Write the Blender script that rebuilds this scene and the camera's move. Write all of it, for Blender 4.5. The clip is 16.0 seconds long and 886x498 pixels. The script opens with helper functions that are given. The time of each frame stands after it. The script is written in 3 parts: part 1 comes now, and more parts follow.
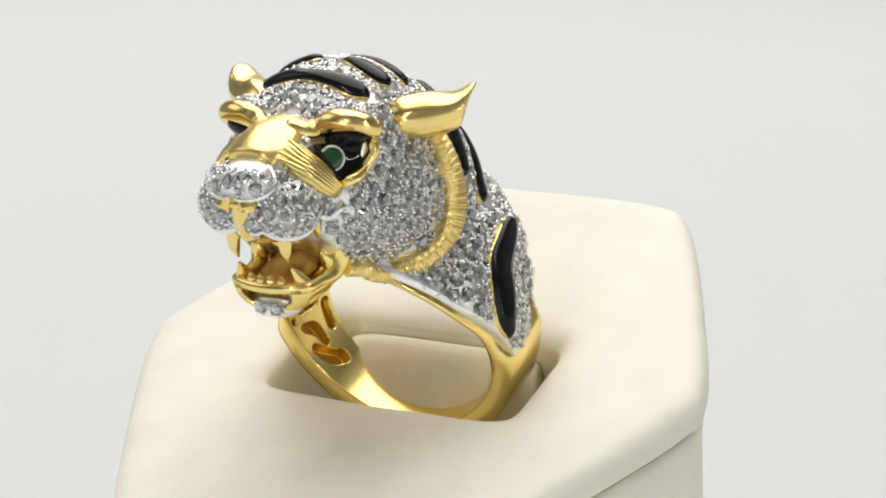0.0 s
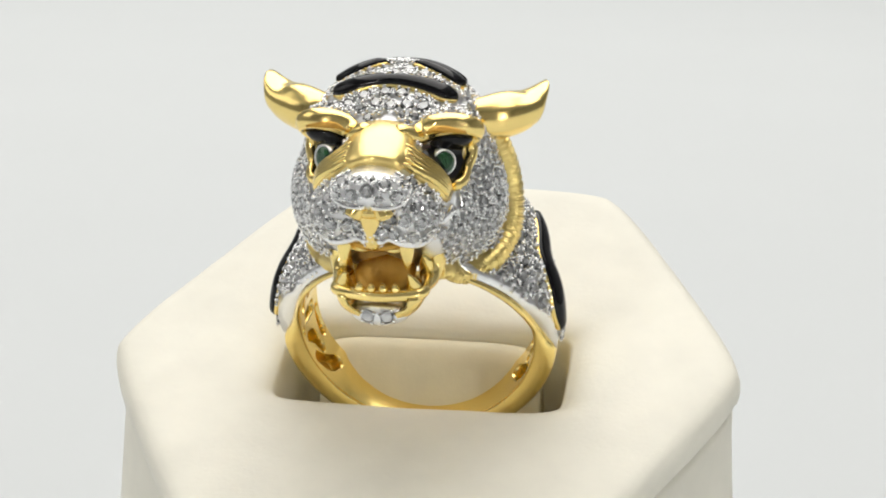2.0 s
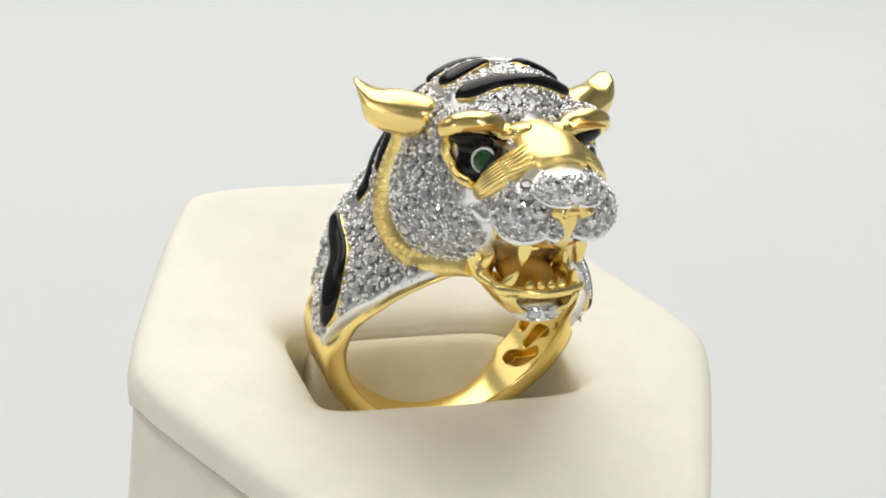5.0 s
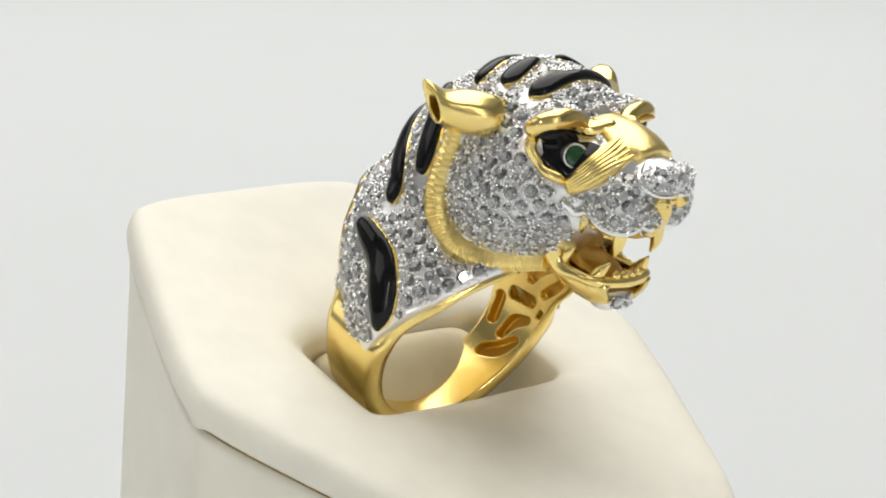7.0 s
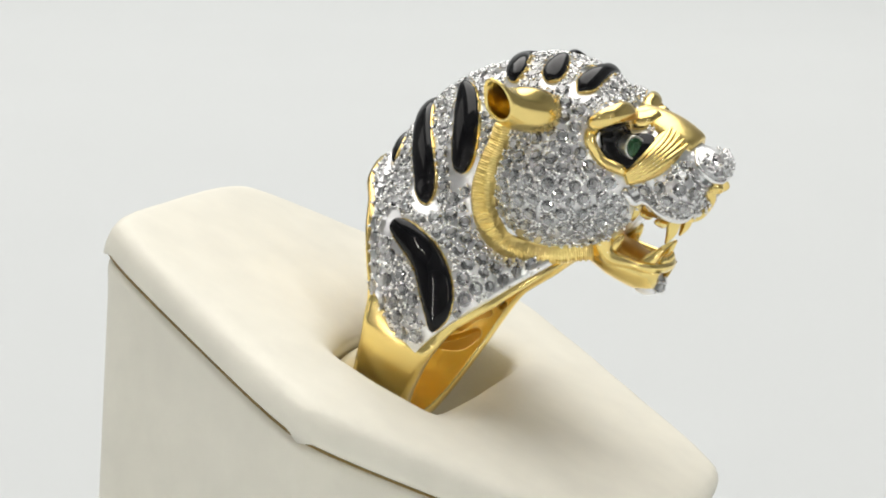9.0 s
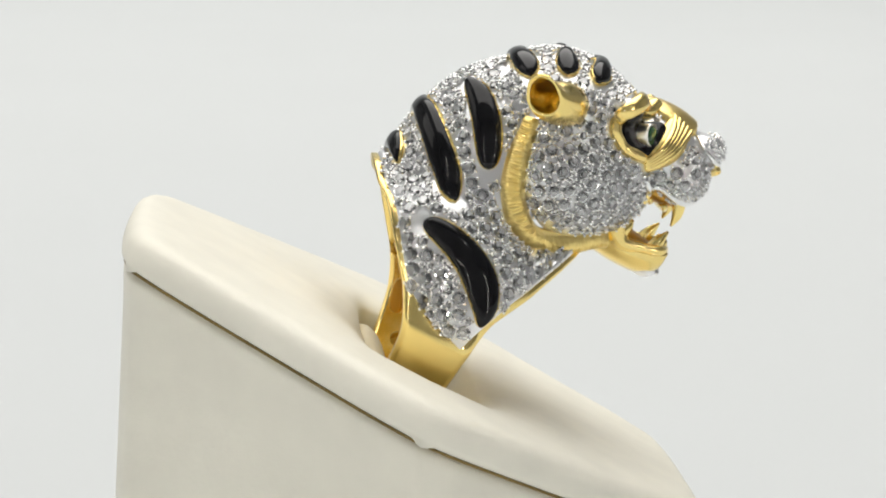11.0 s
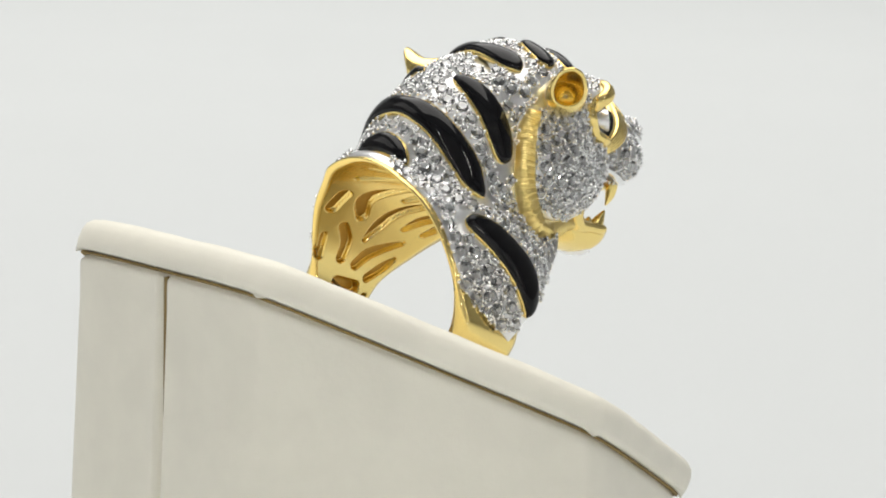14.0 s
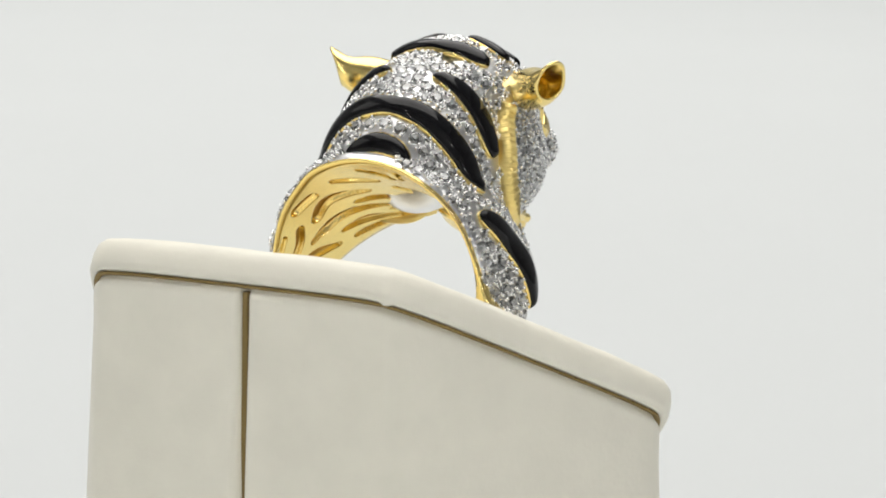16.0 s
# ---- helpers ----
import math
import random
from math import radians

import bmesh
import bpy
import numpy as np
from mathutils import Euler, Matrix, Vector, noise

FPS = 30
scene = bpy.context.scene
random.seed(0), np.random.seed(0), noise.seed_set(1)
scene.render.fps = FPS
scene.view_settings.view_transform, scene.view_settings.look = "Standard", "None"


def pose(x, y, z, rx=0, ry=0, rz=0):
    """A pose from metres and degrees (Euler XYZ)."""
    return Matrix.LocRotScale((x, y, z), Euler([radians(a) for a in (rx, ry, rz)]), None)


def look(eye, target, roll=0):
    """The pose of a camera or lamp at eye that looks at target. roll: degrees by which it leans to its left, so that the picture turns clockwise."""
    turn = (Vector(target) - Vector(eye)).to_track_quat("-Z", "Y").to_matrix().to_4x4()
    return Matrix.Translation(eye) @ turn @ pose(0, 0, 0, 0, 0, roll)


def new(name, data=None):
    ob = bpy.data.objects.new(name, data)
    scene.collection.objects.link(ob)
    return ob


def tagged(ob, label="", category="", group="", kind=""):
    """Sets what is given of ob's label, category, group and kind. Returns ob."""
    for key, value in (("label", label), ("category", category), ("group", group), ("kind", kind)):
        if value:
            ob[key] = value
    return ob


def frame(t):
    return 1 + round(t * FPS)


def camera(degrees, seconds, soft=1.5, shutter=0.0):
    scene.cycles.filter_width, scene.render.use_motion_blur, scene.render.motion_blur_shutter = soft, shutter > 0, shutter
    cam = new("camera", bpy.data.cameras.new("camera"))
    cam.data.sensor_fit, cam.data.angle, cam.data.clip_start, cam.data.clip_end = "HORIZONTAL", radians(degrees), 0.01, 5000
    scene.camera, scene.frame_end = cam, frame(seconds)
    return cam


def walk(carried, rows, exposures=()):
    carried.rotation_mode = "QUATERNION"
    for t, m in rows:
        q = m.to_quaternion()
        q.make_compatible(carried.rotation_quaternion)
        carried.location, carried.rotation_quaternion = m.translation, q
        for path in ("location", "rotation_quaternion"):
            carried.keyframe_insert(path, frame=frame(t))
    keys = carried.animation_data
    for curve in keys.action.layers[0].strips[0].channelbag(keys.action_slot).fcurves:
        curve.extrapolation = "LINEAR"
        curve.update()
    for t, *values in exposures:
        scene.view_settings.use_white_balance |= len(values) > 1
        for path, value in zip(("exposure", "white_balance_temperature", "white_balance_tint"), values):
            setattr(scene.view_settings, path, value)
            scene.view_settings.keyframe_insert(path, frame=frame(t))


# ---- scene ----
# ---- camera: fixed, the stand turns before it ----
cam = camera(19.1, 16.0, soft=1.9)
EYE = Vector((0, -0.215, 0.085))
# slight shake of the tripod: seconds, yaw and pitch in degrees
SHAKE = [(0, 0.948, 9.034), (0.5, 0.922, 9.051), (1, 0.941, 9.019), (1.5, 0.99, 9.022), (2, 0.953, 9.015), (2.5, 0.977, 9.005),
        (3, 0.959, 8.999), (3.5, 0.969, 9.008), (4, 0.966, 8.987), (4.2, 0.957, 8.993), (6.3, 0.957, 9.015), (6.5, 0.96, 9.002),
        (7, 0.946, 9.008), (7.5, 0.984, 9.01), (8, 0.932, 9.009), (8.5, 0.936, 8.999), (9, 0.939, 9.007), (9.2, 0.988, 9.015),
        (11.3, 0.954, 9.026), (11.5, 0.974, 9.009), (12, 0.999, 9.004), (12.5, 0.965, 8.998), (13, 0.981, 8.994), (13.5, 1.023, 9.006),
        (14, 0.91, 8.995), (14.5, 0.995, 8.991), (15, 0.924, 8.997), (15.5, 0.95, 8.992), (16, 0.918, 9.003)]


def aimed(yaw, pitch):
    yaw, pitch = radians(yaw), radians(pitch)
    return look(EYE, EYE + Vector((math.sin(yaw) * math.cos(pitch), math.cos(yaw) * math.cos(pitch), -math.sin(pitch))), 1.26)


walk(cam, [(t, aimed(yaw, pitch)) for t, yaw, pitch in SHAKE], exposures=[(0, 0.0), (16.0, 0.0)])

# turn of the table, degrees, time by time
TURN = [(0, -33.97), (0.5, -28.34), (1, -22.71), (1.5, -17.06), (2, -11.41), (2.5, -5.76), (3, -0.09), (3.5, 5.58), (4, 11.26),
        (4.2, 13.53), (6.3, 37.48), (6.5, 39.77), (7, 45.5), (7.5, 51.23), (8, 56.97), (8.5, 62.72), (9, 68.47), (9.2, 70.78),
        (11.3, 95.05), (11.5, 97.36), (12, 103.16), (12.5, 108.97), (13, 114.79), (13.5, 120.61), (14, 126.44), (14.5, 132.28), (15, 138.13),
        (15.5, 143.98), (16, 149.84)]

# ---- light: a white table under a broad ceiling light ----
world = bpy.data.worlds.new("studio_air")
world.use_nodes = True
scene.world = world
world.node_tree.nodes["Background"].inputs[0].default_value = (0.9, 0.95, 1.0, 1)
world.node_tree.nodes["Background"].inputs[1].default_value = 0.1


def area_lamp(name, m, sx, sy, power, colour=(1, 0.97, 0.93)):
    data = bpy.data.lights.new(name, "AREA")
    data.shape, data.size, data.size_y, data.energy, data.color = "RECTANGLE", sx, sy, power, colour
    ob = new(name, data)
    ob.matrix_world = m
    return ob


area_lamp("ceiling_lamp", look((0.0, 0.75, 1.5), (0, 0.75, 0.0)), 1.7, 2.5, 37.5)
area_lamp("side_lamp", look((-1.2, 0.1, 0.9), (0, 0, 0.05)), 0.9, 0.6, 1.8)

# ---- materials ----


def material(name, colour, rough=0.5, metal=0.0, **more):
    mat = bpy.data.materials.new(name)
    mat.use_nodes = True
    b = mat.node_tree.nodes["Principled BSDF"]
    b.inputs["Base Color"].default_value = (*colour, 1)
    b.inputs["Roughness"].default_value = rough
    b.inputs["Metallic"].default_value = metal
    for key, value in more.items():
        b.inputs[key.replace("_", " ")].default_value = value
    return mat


def textured(mat, scale, bump, tint=0.0, rough_span=0.0, detail=6.0, stretch=(1, 1, 1), distance=0.0002):
    """Adds grain at two scales: relief, a change of tone and of gloss."""
    nt = mat.node_tree
    b = nt.nodes["Principled BSDF"]
    pos = nt.nodes.new("ShaderNodeTexCoord")
    mp = nt.nodes.new("ShaderNodeMapping")
    mp.inputs["Scale"].default_value = stretch
    nt.links.new(pos.outputs["Object"], mp.inputs["Vector"])
    fine = nt.nodes.new("ShaderNodeTexNoise")
    fine.inputs["Scale"].default_value, fine.inputs["Detail"].default_value = scale, detail
    broad = nt.nodes.new("ShaderNodeTexNoise")
    broad.inputs["Scale"].default_value, broad.inputs["Detail"].default_value = scale / 9, 3
    for n in (fine, broad):
        nt.links.new(mp.outputs[0], n.inputs["Vector"])
    if bump:
        bm = nt.nodes.new("ShaderNodeBump")
        bm.inputs["Strength"].default_value, bm.inputs["Distance"].default_value = bump, distance
        nt.links.new(fine.outputs["Fac"], bm.inputs["Height"])
        nt.links.new(bm.outputs[0], b.inputs["Normal"])
    if tint:
        base = b.inputs["Base Color"].default_value[:3]
        ramp = nt.nodes.new("ShaderNodeValToRGB")
        ramp.color_ramp.elements[0].position, ramp.color_ramp.elements[1].position = 0.3, 0.7
        ramp.color_ramp.elements[0].color = (*[c * (1 - tint) for c in base], 1)
        ramp.color_ramp.elements[1].color = (*[min(1, c * (1 + tint)) for c in base], 1)
        nt.links.new(broad.outputs["Fac"], ramp.inputs[0])
        nt.links.new(ramp.outputs[0], b.inputs["Base Color"])
    if rough_span:
        r0 = b.inputs["Roughness"].default_value
        mr = nt.nodes.new("ShaderNodeMapRange")
        mr.inputs["To Min"].default_value, mr.inputs["To Max"].default_value = max(0, r0 - rough_span), r0 + rough_span
        nt.links.new(broad.outputs["Fac"], mr.inputs["Value"])
        nt.links.new(mr.outputs[0], b.inputs["Roughness"])
    return mat


GOLD = textured(material("yellow_gold", (1.0, 0.765, 0.285), 0.21, 1.0), 1400, 0.04, 0.04, 0.05)
GOLD_SATIN = textured(material("satin_gold", (1.0, 0.76, 0.29), 0.3, 1.0), 2500, 0.12, 0.05, 0.06)
# rougher gold with the shade of recesses put into its colour
GOLD_SHADED = textured(material("shaded_gold", (0.62, 0.36, 0.08), 0.4, 1.0), 1800, 0.25, 0.1, 0.08)
WHITE_GOLD = textured(material("white_gold", (0.9, 0.9, 0.905), 0.3, 1.0), 1600, 0.1, 0.05, 0.05)
ENAMEL = textured(material("black_enamel", (0.006, 0.006, 0.007), 0.04, 0.0, Specular_IOR_Level=0.25), 900, 0.01, 0.0, 0.02)
DIAMOND = material("diamond", (1, 1, 1), 0.0, 0.0, Transmission_Weight=1.0, IOR=2.3)
EMERALD = material("green_stone", (0.05, 0.24, 0.08), 0.02, 0.0, Transmission_Weight=0.75, IOR=1.7)
LEATHER = textured(material("cream_leatherette", (0.83, 0.805, 0.705), 0.55, 0.0, Specular_IOR_Level=0.35), 2200, 0.22, 0.03, 0.06, distance=0.0001)
SUEDE = textured(material("cream_cushion", (0.82, 0.76, 0.58), 0.8), 3000, 0.2, 0.04, 0.05, distance=0.0001)
CORE = textured(material("board_core", (0.26, 0.18, 0.06), 0.8), 900, 0.3, 0.2)
PAPER = textured(material("white_paper", (0.618, 0.64, 0.645), 0.9, 0.0, Specular_IOR_Level=0.1), 60, 0.02, 0.006)
DARK = textured(material("grey_paint", (0.28, 0.28, 0.285), 0.7), 40, 0.05, 0.1)
SILVER = textured(material("polished_white_gold", (0.93, 0.93, 0.93), 0.18, 1.0), 1600, 0.05, 0.03, 0.04)
PLASTIC = textured(material("black_plastic", (0.03, 0.03, 0.03), 0.4), 300, 0.05, 0.02)
DIODE = material("glowing_diode", (1, 1, 1), 0.4, 0.0, Emission_Color=(1.0, 0.97, 0.9, 1), Emission_Strength=120.0)

# ---- building helpers: everything on the stand is written in millimetres ----
MM = 0.001


def mesh_from(name, verts, faces, mat, parent=None, label="", smooth=True, kind=""):
    me = bpy.data.meshes.new(name)
    me.from_pydata([tuple(v) for v in verts], [], faces)
    me.materials.append(mat)
    me.update()
    if smooth:
        me.shade_smooth()
    ob = new(name, me)
    if parent is not None:
        ob.parent = parent
    if label or kind:
        tagged(ob, label=label, kind=kind)
    return ob


def part(name, bm, mat, parent, label="", smooth=True):
    me = bpy.data.meshes.new(name)
    bmesh.ops.recalc_face_normals(bm, faces=bm.faces[:])
    bm.to_mesh(me)
    bm.free()
    me.materials.append(mat)
    if smooth:
        me.shade_smooth()
    ob = new(name, me)
    ob.parent = parent
    if label:
        tagged(ob, label=label)
    return ob


def loft(loops, closed=True, cap0=False, cap1=False):
    """Vertices and faces of a skin through loops of equal length."""
    n = len(loops[0])
    verts = [v for l in loops for v in l]
    faces = []
    for i in range(len(loops) - 1):
        for j in range(n if closed else n - 1):
            a, b = i * n + j, i * n + (j + 1) % n
            faces.append((a, b, b + n, a + n))
    if cap0:
        faces.append(tuple(reversed(range(n))))
    if cap1:
        faces.append(tuple(range((len(loops) - 1) * n, len(loops) * n)))
    return verts, faces


# ---- the studio: table, walls, ceiling ----
def slab(name, x0, x1, y0, y1, z0, z1, mat):
    bm = bmesh.new()
    bmesh.ops.create_cube(bm, size=1)
    for v in bm.verts:
        v.co = Vector(((x0 + x1) / 2 + v.co.x * (x1 - x0), (y0 + y1) / 2 + v.co.y * (y1 - y0), (z0 + z1) / 2 + v.co.z * (z1 - z0)))
    me = bpy.data.meshes.new(name)
    bm.to_mesh(me)
    bm.free()
    me.materials.append(mat)
    return tagged(new(name, me), kind="structure")


tagged(slab("floor", -1.6, 1.6, -1.2, 2.4, -0.01, 0.0, PAPER), label="smooth white paper table top")
tagged(slab("wall_north", -1.6, 1.6, 2.4, 2.42, 0.0, 1.6, PAPER), label="plain white paper backdrop")
tagged(slab("wall_south", -1.6, 1.6, -1.22, -1.2, 0.0, 1.6, DARK), label="plain grey studio wall")
tagged(slab("wall_west", -1.62, -1.6, -1.2, 2.4, 0.0, 1.6, DARK), label="plain grey studio wall")
tagged(slab("wall_east", 1.6, 1.62, -1.2, 2.4, 0.0, 1.6, DARK), label="plain grey studio wall")
tagged(slab("ceiling", -1.62, 1.62, -1.22, 2.42, 1.6, 1.62, PAPER), label="plain white studio ceiling")

# ---- the display stand: a six-sided block with a sloping padded top ----
HEADING = 1.8          # degrees by which block and ring are turned on the table
TILT = 26.0            # slope of the top
HEXR = 26.9            # centre to corner
CX, CY = 2.4, -0.4    # block's middle off the table's axis
LIPZ = 39.55       # height of the groove under the lid at the block's middle
SLOPE = math.tan(radians(TILT))
COS_T = math.cos(radians(TILT))


def hex_radius(a, r, rounding):
    """Distance from the middle to a six-sided outline with rounded corners, at angle a."""
    k = (a % (math.pi / 3)) - math.pi / 6
    flat = r * math.cos(math.pi / 6) / math.cos(k)
    return -math.log(math.exp(-flat / rounding) + math.exp(-(r - 0.9 * rounding) / rounding)) * rounding


def hex_loop(r, z, n, rounding=0.9):
    out = []
    for i in range(n):
        a = 2 * math.pi * i / n
        d = hex_radius(a, r, rounding)
        x, y = d * math.cos(a), d * math.sin(a)
        out.append(Vector((x, y, z(x, y) if callable(z) else z)) * MM)
    return out


stand = new("ring_display_stand")
tagged(stand, "cream leatherette ring stand with sloping padded top and slot", "ring stand")
STAND_FRAME = pose(CX * MM, CY * MM, 0, 0, 0, HEADING)


def stand_part(name, verts, faces, mat, label, smooth=True):
    return mesh_from(name, [STAND_FRAME @ v for v in verts], faces, mat, stand, label, smooth)


SEAM_X = 1.1     # the rear joint lies a little off the middle


def build_body():
    n = 360
    seam_angle = math.pi / 2 + SEAM_X / 23.0
    loops = []
    top = lambda drop: (lambda x, y: LIPZ + SLOPE * y - drop)
    for r, z in ((HEXR - 0.9, top(-0.3)), (HEXR - 0.6, top(0.25)), (HEXR - 0.35, top(0.5)), (HEXR - 0.28, top(1.0)), (HEXR - 0.28, top(3)),
                 (HEXR + 1.4, 6.0), (HEXR + 1.65, 0.0)):
        loop = hex_loop(r, z, n)
        for i, v in enumerate(loop):
            a = 2 * math.pi * i / n
            gap = abs(a - seam_angle) * HEXR * 0.87
            if gap < 1.3:
                depth = 1.1 * math.exp(-(gap / 0.3) ** 2) - 0.10 * math.exp(-((gap - 0.9) / 0.3) ** 2)
                k = 1 - depth * MM / math.hypot(v.x, v.y)
                v.x, v.y = v.x * k, v.y * k
        loops.append(loop)
    verts, faces = loft(loops, cap1=True)
    stand_part("body", verts, faces, LEATHER, "upright cream leatherette sides with a seam at the back")


build_body()


def build_seam():
    """The dark strip of backing seen in the joint of the rear panel."""
    y = HEXR * math.cos(math.pi / 6) - 0.75
    bm = bmesh.new()
    bmesh.ops.create_cube(bm, size=1)
    top = LIPZ + SLOPE * y - 0.2
    for v in bm.verts:
        v.co = STAND_FRAME @ (Vector((v.co.x * 0.42 - SEAM_X, y + v.co.y * 0.5, top / 2 + v.co.z * top)) * MM)
    part("seam", bm, CORE, stand, "yellowish-brown joint in the rear panel", smooth=False)


build_seam()

# frame of the sloping top; its z is the distance above the groove
TOP = pose(CX * MM, CY * MM, LIPZ * MM, 0, 0, HEADING) @ pose(0, 0, 0, TILT, 0, 0)
SLOT_X, SLOT_Y = 11.7, 5.1


def slot_distance(a, hx, hy):
    """Rounded-box distance at angle a."""
    p = 9.0
    return (abs(math.cos(a) / hx) ** p + abs(math.sin(a) / hy) ** p) ** (-1 / p)


def build_lid():
    n = 360
    loops = []
    ox, oy = 0.1, -0.5
    outline = []
    for i in range(n):
        a = 2 * math.pi * i / n
        # outline seen from the slot's middle
        lo, hi = 0.0, 60.0
        for _ in range(40):
            m = (lo + hi) / 2
            x, y = ox + m * math.cos(a), (oy + m * math.sin(a)) * COS_T
            if math.hypot(x, y) < hex_radius(math.atan2(y, x), HEXR, 0.9):
                lo = m
            else:
                hi = m
        outline.append(lo)
    prof = [("o", -0.9, 0.35), ("o", -0.25, 0.28), ("o", 0.1, 0.45), ("o", 0.3, 0.9), ("o", 0.3, 1.5), ("o", 0.15, 2.1), ("o", -0.3, 2.55),
            ("o", -1.0, 2.82), ("o", -2.2, 2.9), ("m", 0.75, 2.93), ("m", 0.5, 2.92), ("m", 0.3, 2.8), ("m", 0.17, 2.6), ("m", 0.09, 2.3), ("s", 0.45, 1.9), ("s", 0.2, 1.55),
            ("s", 0.04, 1.0), ("s", 0.0, 0.3), ("s", -0.1, -2), ("s", -0.1, -9)]
    for kind, q, z in prof:
        z += 0.35 if z > 1.2 else 0
        loop = []
        for i in range(n):
            a = 2 * math.pi * i / n
            inner, outer = slot_distance(a, SLOT_X, SLOT_Y), outline[i]
            d = outer + q if kind == "o" else inner + q if kind == "s" else inner + 0.45 + (outer - inner - 2.65) * q
            x, y = ox + d * math.cos(a), oy + d * math.sin(a)
            fold = abs(((math.atan2(y * COS_T, x) + math.pi / 6) % (math.pi / 3)) - math.pi / 6) * HEXR
            z2 = z - (0.5 * math.exp(-(fold / 0.7) ** 2) if kind == "o" and 0.05 <= q + 0.26 and z < 0.8 else 0) + (0.07 * noise.noise(Vector((x * 0.25, y * 0.25, 3))) if z > 0.5 else 0)
            loop.append(Vector((x, y, z2)) * MM)
        loops.append(loop)
    verts, faces = loft(loops, cap0=False, cap1=True)
    mesh_from("padded_top", [TOP @ v for v in verts], faces, LEATHER, stand, "sloping padded cream top with a slot")
    # dark glue line under the pad
    rim = []
    for q, z in ((-0.75, 0.02), (-0.3, 0.02), (-0.3, 0.2), (-0.75, 0.2)):
        rim.append([TOP @ (Vector((ox + (outline[i] + q) * math.cos(2 * math.pi * i / n), oy + (outline[i] + q) * math.sin(2 * math.pi * i / n), z)) * MM) for i in range(n)])
    rim.append(rim[0])
    verts, faces = loft(rim)
    mesh_from("joint", verts, faces, CORE, stand, "brown glue line under the pad")
    # cushion that fills the slot and passes through the ring
    cush = []
    for q in range(25):
        x = -9.2 + 18.4 * q / 24
        drop = 0.9 * (abs(x) / 9.2) ** 6
        prof = [(5.0, -8), (5.0, 1.0 - drop), (4.7, 1.6 - drop), (4.1, 1.75 - drop), (3.3, 1.5 - drop), (2.5, 0.9 - drop), (1.7, -0.1 - drop), (0.9, -1.5 - drop), (0.3, -3.2 - drop), (-0.1, -5.5), (-0.3, -8)]
        cush.append([TOP @ (Vector((ox + x, oy + y, z)) * MM) for y, z in prof])
    verts, faces = loft(cush, cap0=True, cap1=True)
    mesh_from("slot_cushion", verts, faces, SUEDE, stand, "soft cream cushion inside the slot")


build_lid()


# ---- two light strips beside the camera, each a row of small bright diodes ----
def light_strip(x, y):
    strip_ob = new("light_strip")
    tagged(strip_ob, "slim black strip with a row of glowing diodes", "light strip", group="light strips")
    aim = math.atan2(x, -y)
    m = Matrix.Translation((x, y, 0)) @ Matrix.Rotation(aim, 4, "Z")
    bm = bmesh.new()
    bmesh.ops.create_cube(bm, size=1)
    for v in bm.verts:
        v.co = m @ Vector((v.co.x * 0.012, v.co.y * 0.006, 0.15 + v.co.z * 0.30))
    part("rail", bm, PLASTIC, strip_ob, "black plastic rail", smooth=False)
    for k in range(12):
        bm = bmesh.new()
        bmesh.ops.create_cone(bm, cap_ends=True, segments=12, radius1=0.0032, radius2=0.0024, depth=0.003)
        for v in bm.verts:
            v.co = m @ Vector((v.co.x, 0.0045 + v.co.z * -1.0, 0.03 + 0.022 * k + v.co.y))
        part("diode", bm, DIODE, strip_ob, "small glowing diode" if k == 0 else "", smooth=False)


light_strip(-0.16, -0.27)
light_strip(0.17, -0.25)

# ---- the ring ----
ring = new("tiger_head_ring")
tagged(ring, "yellow gold tiger head ring set with diamonds and black enamel stripes", "ring")
RING = pose(2.2 * MM, -3.01 * MM, 46.3 * MM, 0, 0, HEADING) @ pose(0, 0, 0, TILT, 0, 0) @ pose(0, 0.45 * MM, 0)
HOLE = 9.45
BED = 0.2        # depth of the metal bed below the girdles of the stones
BAND_X = 0.45    # the band sits this much off the head's middle
LEAN = -0.13     # the hole's axis sinks towards the back


def at_ring(p):
    return RING @ (Vector(p) * MM)


def lerp_table(table, q):
    """Smooth values between the rows of a table (key, value, ...)."""
    q = min(max(q, table[0][0]), table[-1][0])
    k = next(i for i in range(len(table) - 1) if q <= table[i + 1][0])
    x0, x1 = table[k][0], table[k + 1][0]
    f, h = (q - x0) / (x1 - x0), x1 - x0
    out = []
    for c in range(1, len(table[0])):
        def grade(i):
            if i in (0, len(table) - 1):
                return 0.0 if i == 0 else (table[i][c] - table[i - 1][c]) / (table[i][0] - table[i - 1][0])
            return (table[i + 1][c] - table[i - 1][c]) / (table[i + 1][0] - table[i - 1][0])
        a, b = table[k][c], table[k + 1][c]
        out.append(a * (1 + 2 * f) * (1 - f) ** 2 + b * f * f * (3 - 2 * f) + h * (grade(k) * f * (1 - f) ** 2 - grade(k + 1) * f * f * (1 - f)))
    return out


